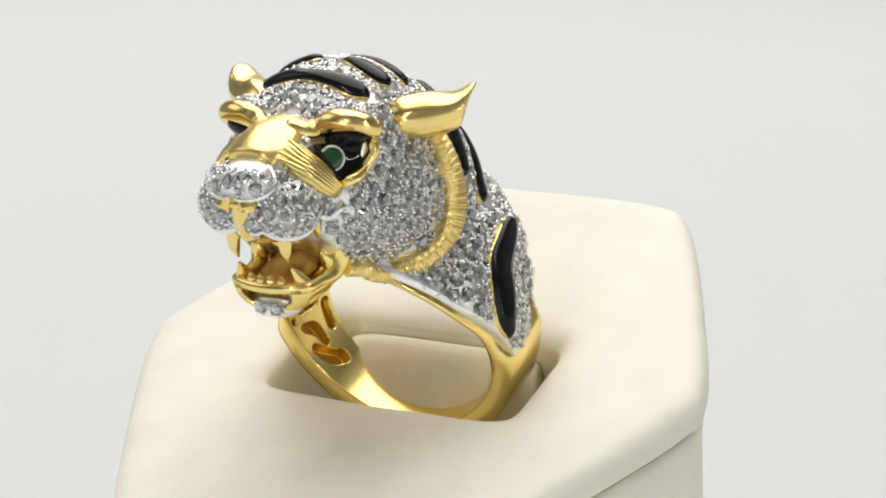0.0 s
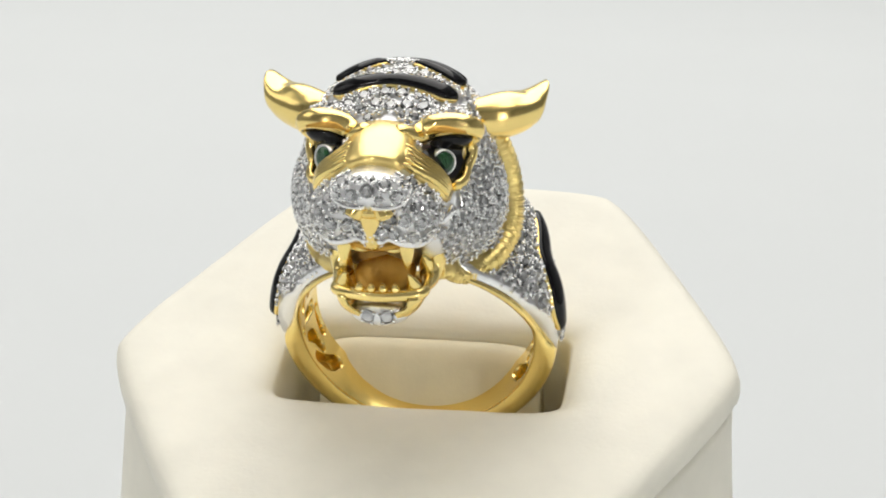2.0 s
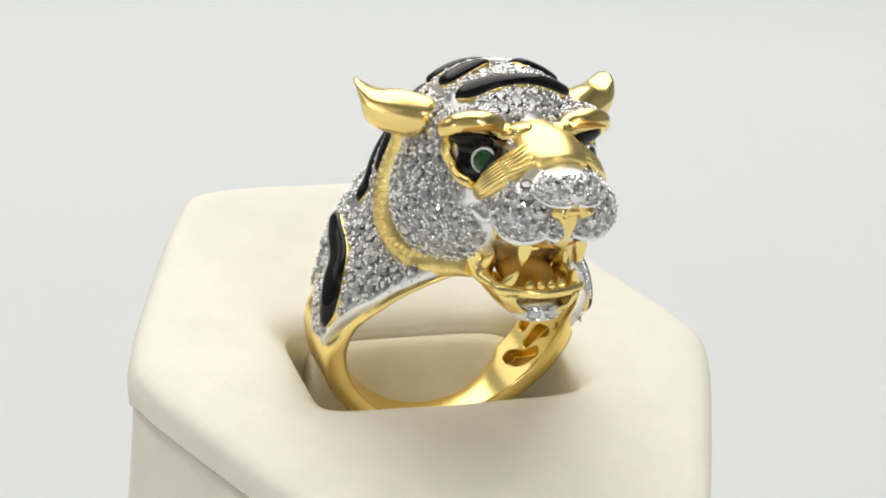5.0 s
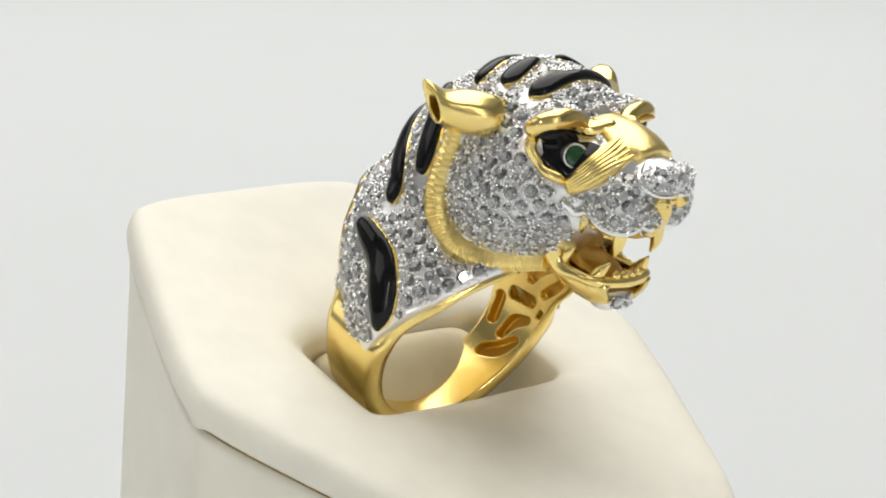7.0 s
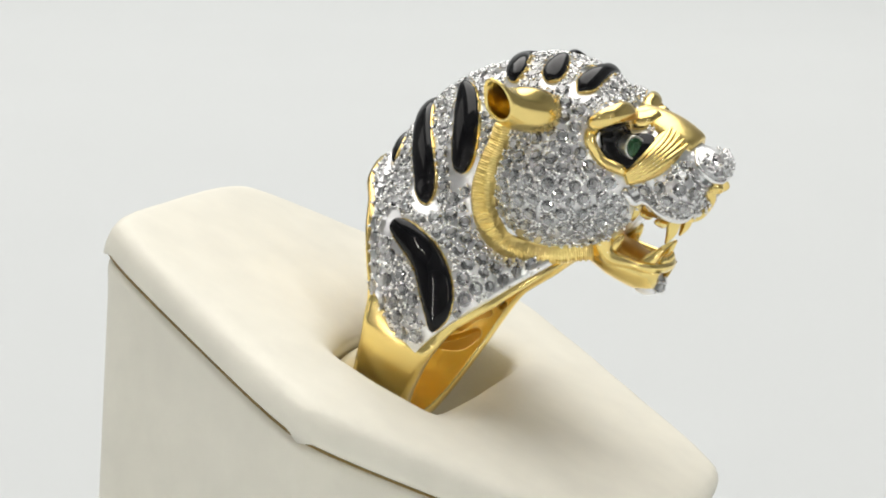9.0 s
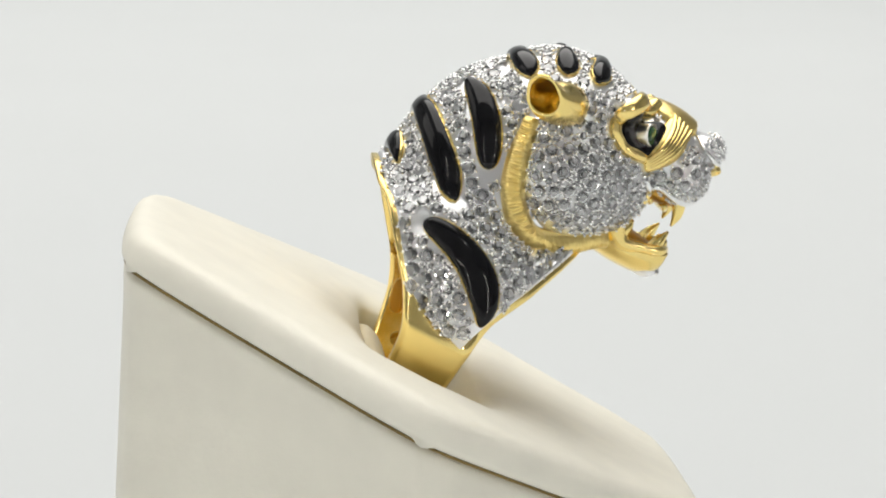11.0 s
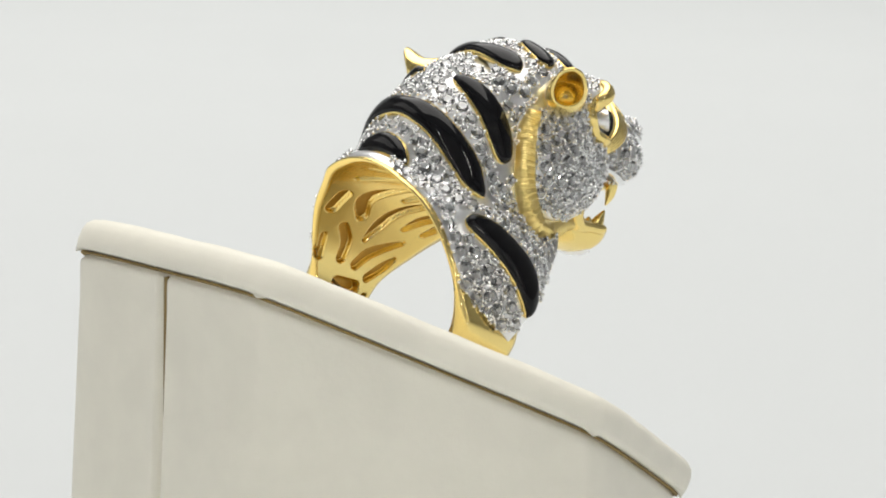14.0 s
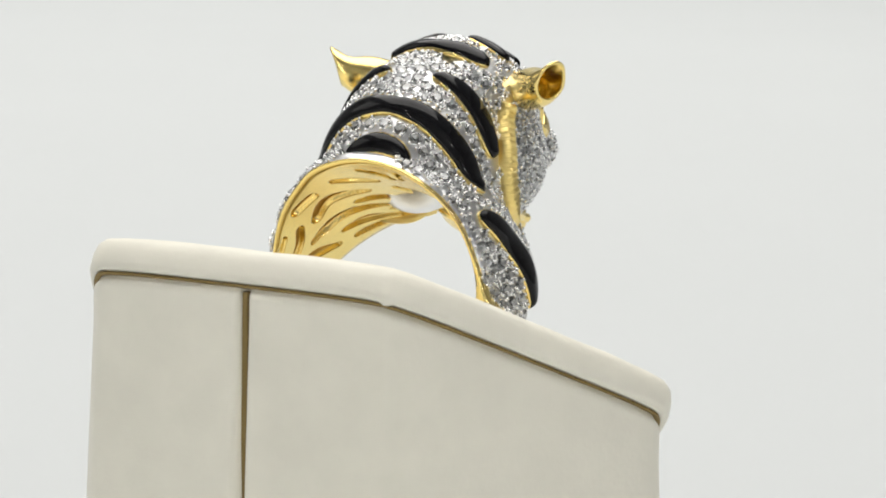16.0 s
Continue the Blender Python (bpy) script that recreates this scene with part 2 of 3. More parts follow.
# the two solid forms as soft unions of ellipsoids: (centre, radii), mirrored in x
NECK = [((0, -0.5, 9.3), (7.9, 9.15, 12.5)), ((3.0, -2.2, 1.0), (8.7, 7.4, 9.0)), ((0, 0.6, 4.0), (10.2, 9.4, 8.6))]
SKULL = [((0, -3.2, 17.6), (7.2, 7.5, 6.35)), ((3.4, -4.5, 14.2), (4.85, 5.7, 5.6)), ((2.2, -8.0, 15.4), (4.4, 4.2, 5.0)),
         ((0, -10.5, 19.0), (4.8, 5.0, 3.6)), ((2.5, -13.7, 18.6), (2.35, 2.35, 2.3)), ((0, -14.9, 21.2), (2.9, 1.7, 1.7)),
         ((0, -10.8, 20.9), (3.1, 4.4, 2.3)), ((4.2, -6.5, 21.6), (2.4, 1.6, 1.5)), ((0, -14.5, 18.4), (1.2, 1.9, 2.0)),
         ((4.4, -8.8, 17.8), (1.5, 1.5, 1.2))]


def field(p, solids, k=0.55):
    """Signed distance, soft union; p is an (n, 3) array."""
    d = None
    for c, r in solids:
        q = p.copy()
        q[:, 0] = np.abs(q[:, 0] - (BAND_X if (c, r) in NECK else 0.0))
        c, r = np.array(c), np.array(r)
        k0 = np.linalg.norm((q - c) / r, axis=1)
        k1 = np.linalg.norm((q - c) / (r * r), axis=1) + 1e-9
        e = k0 * (k0 - 1) / k1
        if d is None:
            d = e
        else:
            h = np.clip(0.5 + 0.5 * (d - e) / k, 0, 1)
            d = d * (1 - h) + e * h - k * h * (1 - h)
    return d


def slope(p, solids):
    g = np.stack([field(p + e, solids) - field(p - e, solids) for e in np.eye(3) * 0.02], 1)
    return g / (np.linalg.norm(g, axis=1, keepdims=True) + 1e-9)


def snap(p, solids):
    p = np.array(p, float).reshape(-1, 3)
    for _ in range(7):
        p = p - field(p, solids)[:, None] * slope(p, solids) * 0.8
    return p, slope(p, solids)


def cast(o, way, solids, near, far, last=True):
    """Distance along each ray at which it leaves the solid, or near."""
    steps = np.linspace(near, far, 70)
    vals = np.stack([field(o + way * s, solids) for s in steps], 1)
    inside = vals < 0
    idx = np.where(inside.any(1), (inside.shape[1] - 1 - np.argmax(inside[:, ::-1], 1)) if last else np.maximum(np.argmax(~inside, 1) - 1, 0), -1)
    lo = np.where(idx >= 0, steps[np.maximum(idx, 0)], near)
    hi = np.where(idx >= 0, steps[np.minimum(idx + 1, 69)], near)
    for _ in range(22):
        m = (lo + hi) / 2
        ins = field(o + way * m[:, None], solids) < 0
        lo, hi = np.where(ins, m, lo), np.where(ins, hi, m)
    return lo


# rims of the shoulder piece: angle from the top, front y, back y
RIM = [(0, -9.0, 9.25), (30, -8.5, 8.4), (44, -7.6, 6.95), (58, -6.4, 5.7), (66, -5.7, 4.9), (74, -4.9, 4.0), (84, -3.9, 2.6), (92, -3.2, 0.1), (99, -2.75, -2.65)]


def build_neck():
    nphi, ns = 161, 121
    grid = np.zeros((nphi, ns, 3))
    o, way = [], []
    for i in range(nphi):
        phi = -99 + 198 * i / (nphi - 1)
        f, b = lerp_table(RIM, abs(phi))
        for j in range(ns):
            y = f + (b - f) * (1 - (1 - j / (ns - 1)) ** 1.7)
            o.append((BAND_X, y, LEAN * y))
            way.append((math.sin(radians(phi)), 0, math.cos(radians(phi))))
    o, way = np.array(o), np.array(way)
    r = cast(o, way, NECK, 8.0, 24.0)
    r = np.maximum(r, HOLE + 1.1)
    p = (o + way * r[:, None]).reshape(nphi, ns, 3)
    low = (o + way * (HOLE + 0.35)).reshape(nphi, ns, 3)
    flat = p.reshape(-1, 3)
    verts = [at_ring(v) for v in flat - slope(flat, NECK) * BED]
    faces = []
    for i in range(nphi - 1):
        for j in range(ns - 1):
            a = i * ns + j
            faces.append((a, a + 1, a + ns + 1, a + ns))
    # skirts that close the front and back rims down to the gold lining
    base = len(verts)
    for j in (0, ns - 1):
        for i in range(nphi):
            verts.append(at_ring(low[i, j]))
    for i in range(nphi - 1):
        a, b = i * ns, base + i
        faces.append((a, a + ns, b + 1, b))
        a, b = i * ns + ns - 1, base + nphi + i
        faces.append((a + ns, a, b, b + 1))
    return p, mesh_from("shoulder_piece", verts, faces, WHITE_GOLD, ring, "white gold pave bed over neck and shoulders")


neck_grid, neck = build_neck()


def build_skull():
    nu, nv = 200, 120
    c = np.array((0, -5.5, 17.2))
    way = []
    for j in range(nv):
        pol = math.pi * (0.002 + 0.85 * j / (nv - 1))
        for i in range(nu):
            a = 2 * math.pi * i / nu
            way.append((math.sin(pol) * math.cos(a), -math.cos(pol), math.sin(pol) * math.sin(a)))
    way = np.array(way)
    r = cast(np.repeat(c[None], len(way), 0), way, SKULL, 0.5, 16.0, last=False)
    p = c + way * r[:, None]
    sunk = p - slope(p, SKULL) * BED
    loops = [[at_ring(v) for v in sunk[j * nu:(j + 1) * nu]] for j in range(nv)]
    verts, faces = loft(loops, cap0=True, cap1=True)
    return p, mesh_from("head", verts, faces, WHITE_GOLD, ring, "white gold pave bed of the snarling head")


skull_pts, skull = build_skull()


def spine(points, n):
    """Smooth curve through points, n samples."""
    pts = [np.array(p, float) for p in points]
    ext = [2 * pts[0] - pts[1]] + pts + [2 * pts[-1] - pts[-2]]
    out = []
    for k in range(n):
        q = k / (n - 1) * (len(pts) - 1)
        i = min(int(q), len(pts) - 2)
        f = q - i
        p0, p1, p2, p3 = ext[i:i + 4]
        out.append(0.5 * (2 * p1 + (p2 - p0) * f + (2 * p0 - 5 * p1 + 4 * p2 - p3) * f * f + (3 * p1 - p0 - 3 * p2 + p3) * f ** 3))
    return np.array(out)


def strip(points, solids, n=40, nw=9, height=0.3, sink=0.35, power=2.0, ridge=0.0, ridges=0, flat=False, lift=0.0, rounded=False):
    """A raised band laid on a solid: points are (x, y, z, half width)."""
    cur = spine(points, n)
    p, nrm = snap(cur[:, :3], solids)
    tan = np.gradient(p, axis=0)
    tan /= np.linalg.norm(tan, axis=1, keepdims=True) + 1e-9
    side = np.cross(nrm, tan)
    loops = []
    s = np.linspace(-1, 1, n)
    w = np.maximum(cur[:, 3] * np.sqrt(1 - np.abs(s) ** 9), 0.02) if rounded else np.maximum(cur[:, 3], 0.02)
    q = np.linspace(-1, 1, nw)
    raw = p[:, None, :] + side[:, None, :] * (q[None, :, None] * w[:, None, None])
    allp, alln = snap(raw.reshape(-1, 3), solids)
    allp, alln = allp.reshape(n, nw, 3), alln.reshape(n, nw, 3)
    for i in range(n):
        row, rn = allp[i], alln[i]
        h = []
        for j in range(nw):
            q = -1 + 2 * j / (nw - 1)
            dome = (1 - abs(q) ** power) ** (0.5 if not flat else 0.25)
            rr = ridge * math.sin(2 * math.pi * ridges * i / (n - 1) + 1.3 * math.sin(i * 0.7) + q * 0.8) if ridges else 0
            taper = min(1, i / 2.5, (n - 1 - i) / 2.5) ** 0.5
            h.append((height * dome * min(1, 0.4 + w[i]) + rr * dome) * taper + lift)
        loops.append([tuple(row[j] + rn[j] * h[j]) for j in range(nw)] + [tuple(row[j] - rn[j] * sink) for j in (nw - 1, nw // 2, 0)])
    verts, faces = loft([[at_ring(v) for v in l] for l in loops], cap0=True, cap1=True)
    return verts, faces, p, cur[:, 3]


keepout = []   # (points, half widths) of everything that lies on the pave beds


def add_strip(name, points, solids, mat, owner, label="", clear=0.0, **opts):
    verts, faces, p, w = strip(points, solids, **opts)
    ob = mesh_from(name, verts, faces, mat, owner, label)
    keepout.append((p, np.maximum(w, 0) + clear))
    return ob


def mirrored(points):
    return [(-p[0], *p[1:]) for p in points]


def enamel(points, solids, owner):
    points = [(*p[:3], p[3] * 1.25) for p in points]
    grown = [(*p[:3], p[3] + 0.09) for p in points]
    add_strip("stripe_rim", grown, solids, GOLD, owner, "thin polished gold rim", height=0.2, n=60, power=6.0, flat=True, rounded=True)
    add_strip("enamel_stripe", points, solids, ENAMEL, owner, "glossy domed black enamel", height=0.52, n=60, nw=17, power=2.2, rounded=True)


def enamel_pair(points, solids, owner):
    enamel(points, solids, owner)
    enamel(mirrored(points), solids, owner)


# stripes on the shoulders and nape
enamel_pair([(8.9, 4.6, 6.5, 0.6), (9.6, 2.6, 6.35, 0.85), (10.2, 0.1, 5.6, 1.06), (11.05, -1.8, 4.2, 1.12), (11.45, -2.9, 2.6, 0.86), (11.5, -3.3, 0.9, 0.3)], NECK, neck)
half = [(7.9, 2.75, 9.0, 0.55), (7.15, 3.9, 10.0, 0.84), (6.1, 5.3, 11.4, 0.92), (4.1, 7.1, 13.1, 0.88), (2.0, 8.0, 13.9, 0.82)]
enamel([(-x, y, z, w) for x, y, z, w in half] + [(0, 8.35, 14.1, 0.7)] + half[::-1], NECK, neck)
enamel_pair([(7.6, 1.5, 12.3, 0.6), (7.0, 2.45, 14.2, 0.86), (6.0, 3.5, 15.9, 0.92), (4.3, 4.8, 17.3, 0.8), (2.0, 6.0, 17.9, 0.36)], NECK, neck)
enamel([(-3.2, 8.2, 9.2, 0.25), (-1.7, 8.7, 10.1, 0.62), (0, 8.9, 10.4, 0.74), (1.6, 8.8, 10.0, 0.6), (2.9, 8.4, 9.2, 0.25)], NECK, neck)
BOTH = NECK + SKULL
enamel([(-4.7, 1.5, 20.4, 0.4), (-3.6, 2.0, 21.0, 0.74), (-1.6, 2.6, 21.4, 0.74), (0, 2.85, 21.5, 0.58), (1.6, 2.6, 21.4, 0.74), (3.6, 2.0, 21.0, 0.74), (4.7, 1.5, 20.4, 0.4)], BOTH, skull)
enamel_pair([(5.0, -1.0, 21.9, 0.35), (4.2, -0.9, 22.5, 0.72), (2.6, -0.6, 23.2, 0.66), (0.9, -0.5, 23.6, 0.25)], BOTH, skull)
enamel([(-5.0, -3.6, 22.5, 0.3), (-3.8, -3.7, 23.1, 0.7), (-1.8, -3.8, 23.8, 0.6), (0, -3.85, 24.0, 0.5), (1.8, -3.8, 23.8, 0.6), (3.8, -3.7, 23.1, 0.7), (5.0, -3.6, 22.5, 0.3)], BOTH, skull)

# gold work of the face
for m in (lambda p: p, mirrored):
    add_strip("collar_fringe", m([(6.7, 0.2, 17.6, 0.55), (7.3, 0.2, 15.6, 0.85), (7.9, -0.2, 13.6, 0.95), (8.1, -1.1, 11.6, 1.0), (7.95, -2.8, 9.8, 1.0), (7.1, -5.1, 9.0, 0.95), (5.8, -7.4, 9.2, 0.9), (4.5, -9.4, 10.0, 0.85), (3.9, -10.7, 11.0, 0.6)]), BOTH, GOLD_SATIN,
              skull, "brushed gold fringe with fine cut ridges", clear=-0.1, n=420, nw=9, height=0.95, ridge=0.08, ridges=78, power=4.0)
    add_strip("eye_socket", m([(3.1, -10.5, 21.6, 0.3), (3.8, -10.1, 21.3, 1.1), (4.6, -9.6, 20.8, 1.65), (5.5, -8.5, 20.4, 1.7), (6.3, -7.3, 20.1, 1.0)]), SKULL, ENAMEL, skull, "black enamel eye surround", height=0.2, n=34, nw=15, flat=True)
    add_strip("brow", m([(0.9, -9.5, 23.2, 0.55), (2.4, -8.7, 22.9, 0.85), (4.1, -7.8, 22.7, 0.95), (5.5, -7.1, 22.2, 0.85), (6.5, -6.3, 21.1, 0.62), (6.6, -6.6, 19.9, 0.5), (6.2, -7.7, 19.0, 0.46), (5.7, -8.9, 18.6, 0.46), (5.2, -10.0, 18.6, 0.36)]), SKULL, GOLD, skull, "polished gold brow and lid round the eye", height=0.62, n=70, nw=13)
    # nothing is cut here: a dark strip laid on top paints the groove's shade
    add_strip("brow_groove_shade", m([(2.9, -8.7, 22.7, 0.05), (4.2, -8.1, 22.5, 0.2), (5.6, -7.3, 21.9, 0.05)]), SKULL, GOLD_SHADED, skull, "thin strip of darker gold painting the shade of a brow groove", height=0.12, lift=0.6, n=16, nw=5)
    add_strip("muzzle_side", m([(1.5, -11.7, 22.7, 0.9), (3.0, -11.6, 21.4, 1.3), (4.2, -11.2, 19.8, 1.15), (5.1, -10.4, 18.1, 0.6)]), SKULL, GOLD_SATIN, skull, "gold side of the muzzle", height=0.3, n=34, nw=13)
    for k in range(5):
        f = 0.2 + 0.8 * k / 4
        add_strip("cheek_ridge", m([(1.5 + 0.3 * f, -10.5 - 2.3 * f, 23.1 - 0.8 * f, 0.12), (3.2 - 0.2 * f, -10.9 - 1.4 * f, 21.7 - 0.7 * f, 0.36), (4.4 - 0.3 * f, -10.7 - 0.9 * f, 20.1 - 0.6 * f, 0.36), (5.2 - 0.1 * f, -9.9 - 0.6 * f, 18.5 - 0.6 * f, 0.2)]), SKULL, GOLD, skull, "polished gold muzzle ridge", height=0.6, n=30)
add_strip("nose_bridge", [(0, -7.8, 23.8, 1.5), (0, -8.6, 23.4, 2.3), (0, -10.0, 23.2, 3.2), (0, -11.4, 22.9, 3.8), (0, -12.4, 22.6, 3.6), (0, -13.3, 22.3, 2.4)], SKULL, GOLD_SATIN, skull, "smooth gold bridge of the nose", clear=-0.8, height=0.35, n=36, nw=15, power=2.0)
add_strip("philtrum", [(0, -16.5, 20.4, 1.7), (0, -16.4, 19.7, 1.3), (0, -16.3, 18.4, 0.35), (0, -16.0, 17.2, 0.6), (0, -15.2, 16.5, 0.8)], SKULL, GOLD, skull, "gold fold below the nose", clear=-0.7, height=0.3, n=24)


def ball(name, c, r, mat, owner, label="", turn=None, seg=24):
    bm = bmesh.new()
    bmesh.ops.create_uvsphere(bm, u_segments=seg, v_segments=max(8, seg * 2 // 3), radius=1)
    for v in bm.verts:
        q = Vector((v.co.x * r[0], v.co.y * r[1], v.co.z * r[2]))
        if turn is not None:
            q = turn @ q
        v.co = at_ring(q + Vector(c))
    return part(name, bm, mat, owner, label)


def tube(name, points, mat, owner, label="", n=40, seg=12):
    """A round bar through points (x, y, z, radius)."""
    cur = spine(points, n)
    tan = np.gradient(cur[:, :3], axis=0)
    loops = []
    for i in range(n):
        t = Vector(tan[i]).normalized()
        a = t.cross(Vector((0.31, 0.2, 0.93))).normalized()
        b = t.cross(a)
        loops.append([at_ring(Vector(cur[i, :3]) + (a * math.cos(2 * math.pi * j / seg) + b * math.sin(2 * math.pi * j / seg)) * max(cur[i, 3], 0.02)) for j in range(seg)])
    verts, faces = loft(loops, cap0=True, cap1=True)
    return mesh_from(name, verts, faces, mat, owner, label)


for m in (lambda p: p, mirrored):
    add_strip("lip_edge", m([(5.2, -10.4, 17.2, 0.3), (4.6, -12.0, 16.6, 0.36), (3.9, -14.2, 16.5, 0.38), (2.6, -15.8, 16.7, 0.36), (1.2, -16.2, 17.0, 0.3), (0.5, -16.2, 17.8, 0.2)]), SKULL, SILVER, skull, "smooth white gold edge of the muzzle", height=0.4, n=40)
    add_strip("nose_edge", m([(0.2, -16.7, 20.9, 0.2), (1.6, -16.4, 20.7, 0.2), (2.7, -15.4, 21.0, 0.2), (2.8, -14.2, 21.6, 0.18), (1.8, -13.6, 22.4, 0.15)]), SKULL, SILVER, skull, "smooth white gold edge of the nose", height=0.3, n=30)

# eyes: a green stone in a dark bezel
def facing(nrm):
    return Vector(nrm).to_track_quat("Z", "Y").to_matrix()


def gem_mesh(name, mat, sides=8, table=0.56, crown=0.26, pavilion=0.44):
    verts, faces = [], []
    for r, z, off in ((table, crown, 0.0), (0.86, crown * 0.5, 0.5), (1.0, 0.03, 0.0), (1.0, -0.03, 0.0)):
        for i in range(sides):
            a = 2 * math.pi * (i + off) / sides
            verts.append((r * math.cos(a), r * math.sin(a), z))
    verts.append((0, 0, -pavilion))
    s = sides
    faces.append(tuple(range(s)))
    for i in range(s):
        k = (i + 1) % s
        faces.append((i, s + i, k))
        faces.append((k, s + i, s + k))
        faces.append((s + i, 2 * s + i, 2 * s + k))
        faces.append((s + (i - 1) % s, 2 * s + i, s + i))
        faces.append((2 * s + i, 3 * s + i, 3 * s + k, 2 * s + k))
        faces.append((3 * s + i, 4 * s, 3 * s + k))
    me = bpy.data.meshes.new(name)
    me.from_pydata(verts, [], faces)
    bm = bmesh.new()
    bm.from_mesh(me)
    bmesh.ops.recalc_face_normals(bm, faces=bm.faces[:])
    bm.to_mesh(me)
    bm.free()
    me.materials.append(mat)
    return me


EYE_GEM = gem_mesh("eye_stone", EMERALD, sides=10)
for sx in (-1, 1):
    p, nrm = snap([(sx * 4.9, -9.2, 20.75)], SKULL)
    p, nrm = Vector(p[0]), Vector(nrm[0])
    turn = facing(nrm * 0.3 + Vector((sx * 0.42, -0.85, 0.3)).normalized())
    nrm = turn @ Vector((0, 0, 1))
    loops = []
    for r, z in ((0.98, -0.8), (0.98, 0.45), (0.94, 0.57), (0.87, 0.57), (0.82, 0.47), (0.82, -0.1)):
        loops.append([at_ring(p + turn @ Vector((r * math.cos(a), r * math.sin(a), z))) for a in [2 * math.pi * i / 32 for i in range(32)]])
    verts, faces = loft(loops)
    bezel = mesh_from("eye_bezel", verts, faces, WHITE_GOLD, skull, "dark rhodium eye rim")
    stone = new("eye_stone", EYE_GEM)
    stone.parent = skull
    tagged(stone, label="round green gemstone eye")
    stone.matrix_basis = RING @ Matrix.LocRotScale(Vector(p + nrm * 0.5) * MM, turn.to_quaternion(), Vector((0.8, 0.8, 0.8)) * MM)
    # nostril
    p, nrm = snap([(sx * 1.15, -16.6, 20.0)], SKULL)
    p, turn = Vector(p[0]), facing(Vector(nrm[0]) + Vector((sx * 0.3, 0, -0.3)))
    loops = []
    for r, z in ((0.58, -0.5), (0.58, 0.36), (0.54, 0.48), (0.47, 0.5), (0.4, 0.42), (0.37, 0.26), (0.05, 0.24)):
        loops.append([at_ring(p + turn @ Vector((r * math.cos(a) * 1.15, r * math.sin(a), z))) for a in [2 * math.pi * i / 24 for i in range(24)]])
    verts, faces = loft(loops, cap1=True)
    mesh_from("nostril", verts, faces, GOLD, skull, "dark gold nostril hollow")
keepout.append((np.array([(1.15, -16.4, 20.1), (-1.15, -16.4, 20.1)]), np.array([0.3, 0.3])))

# ears: gold cups, open outwards and to the back, with a small upturned tip behind
for sx in (-1, 1):
    stations = [(5.0, -2.6, 19.8, 1.3), (6.3, -2.2, 19.8, 1.65), (7.5, -1.5, 19.7, 1.82), (8.7, -0.6, 19.55, 1.82), (9.6, 0.1, 19.5, 1.75), (10.2, 0.5, 19.5, 1.55)]
    axis = spine(stations, 26)
    n0, n1 = Vector((0.85, 0.5, 0.0)).normalized(), Vector((0.86, 0.3, -0.42)).normalized()
    n = 48
    loops = []
    for inner, order in ((0.0, range(26)), (0.12, (25,)), (0.32, range(25, 8, -1))):
        for i in order:
            q = i / 25
            t = n0.lerp(n1, q).normalized()
            up = (Vector((0, 0, 1)) - t * t.z).normalized()
            back = t.cross(up)
            if back.y < 0:
                back = -back
            loop = []
            for j in range(n):
                a = 2 * math.pi * j / n
                tip = max(0.0, math.cos(a - 0.45)) ** 3 * q ** 7
                fold = -0.45 * max(0.0, math.cos(a - 0.25)) ** 4 * math.exp(-((q - 0.72) / 0.16) ** 2) - 0.12 * max(0.0, math.cos(a + 0.5)) ** 16 * math.sin(math.pi * q)
                rad = max(axis[i, 3] - inner * (1 + 2.4 * (1 - q)) + fold, 0.1)
                v = Vector(axis[i, :3]) + up * (math.cos(a) * (rad + 0.62 * tip)) + back * (math.sin(a) * (rad + 0.62 * tip)) + t * (0.25 * tip)
                if inner == 0.12:
                    v += t * 0.14
                loop.append(at_ring((v.x * sx, v.y, v.z)))
            loops.append(loop)
    verts, faces = loft(loops, cap1=True)
    mesh_from("ear", verts, faces, GOLD, skull, "cupped polished gold ear with a small upturned tip")
    keepout.append((np.array([(sx * 5.8, -1.7, 19.5), (sx * 6.8, -1.0, 19.5)]), np.array([1.3, 1.5])))

# open jaw
lips = [(4.2, -10.8, 16.7, 0.5), (3.9, -10.3, 14.7, 0.78), (3.7, -10.4, 12.8, 0.88), (3.45, -11.6, 11.6, 0.7), (3.35, -13.4, 11.9, 0.45), (3.0, -15.0, 12.3, 0.45)]
tube("lip", lips + [(0, -15.7, 12.4, 0.45)] + [(-p[0], *p[1:]) for p in reversed(lips)], GOLD, skull, "polished gold lip round the open mouth", n=90)
jaw_loops = []
for i in range(24):
    q = i / 23
    y = -9.8 - 6.0 * q
    w, top, bot = lerp_table([(0, 3.9, 13.0, 9.7), (0.35, 3.6, 11.6, 9.5), (0.7, 3.4, 12.0, 9.5), (0.9, 3.2, 12.3, 9.8), (1.0, 2.8, 12.4, 10.3)], q)
    prof = []
    for j in range(17):
        a = math.pi * j / 16
        prof.append((w * math.cos(a), y, top - (top - bot) * math.sin(a) ** 0.8))
    for j in range(16, -1, -1):
        a = math.pi * j / 16
        prof.append(((w - 0.5) * math.cos(a), y, top - (top - bot - 0.5) * math.sin(a) ** 0.8))
    jaw_loops.append([at_ring(v) for v in prof])
verts, faces = loft(jaw_loops, cap0=True, cap1=True)
jaw = mesh_from("lower_jaw", verts, faces, GOLD, ring, "open gold lower jaw")
# inside of the mouth: its shade is put into the darker gold
ball("tongue", (0, -11.6, 11.9), (2.3, 3.4, 0.8), GOLD_SHADED, jaw, "gold tongue, coloured darker for the mouth's shade")
ball("palate", (0, -11.6, 16.4), (3.4, 3.8, 0.9), GOLD_SHADED, skull, "gold palate, coloured darker for the mouth's shade")
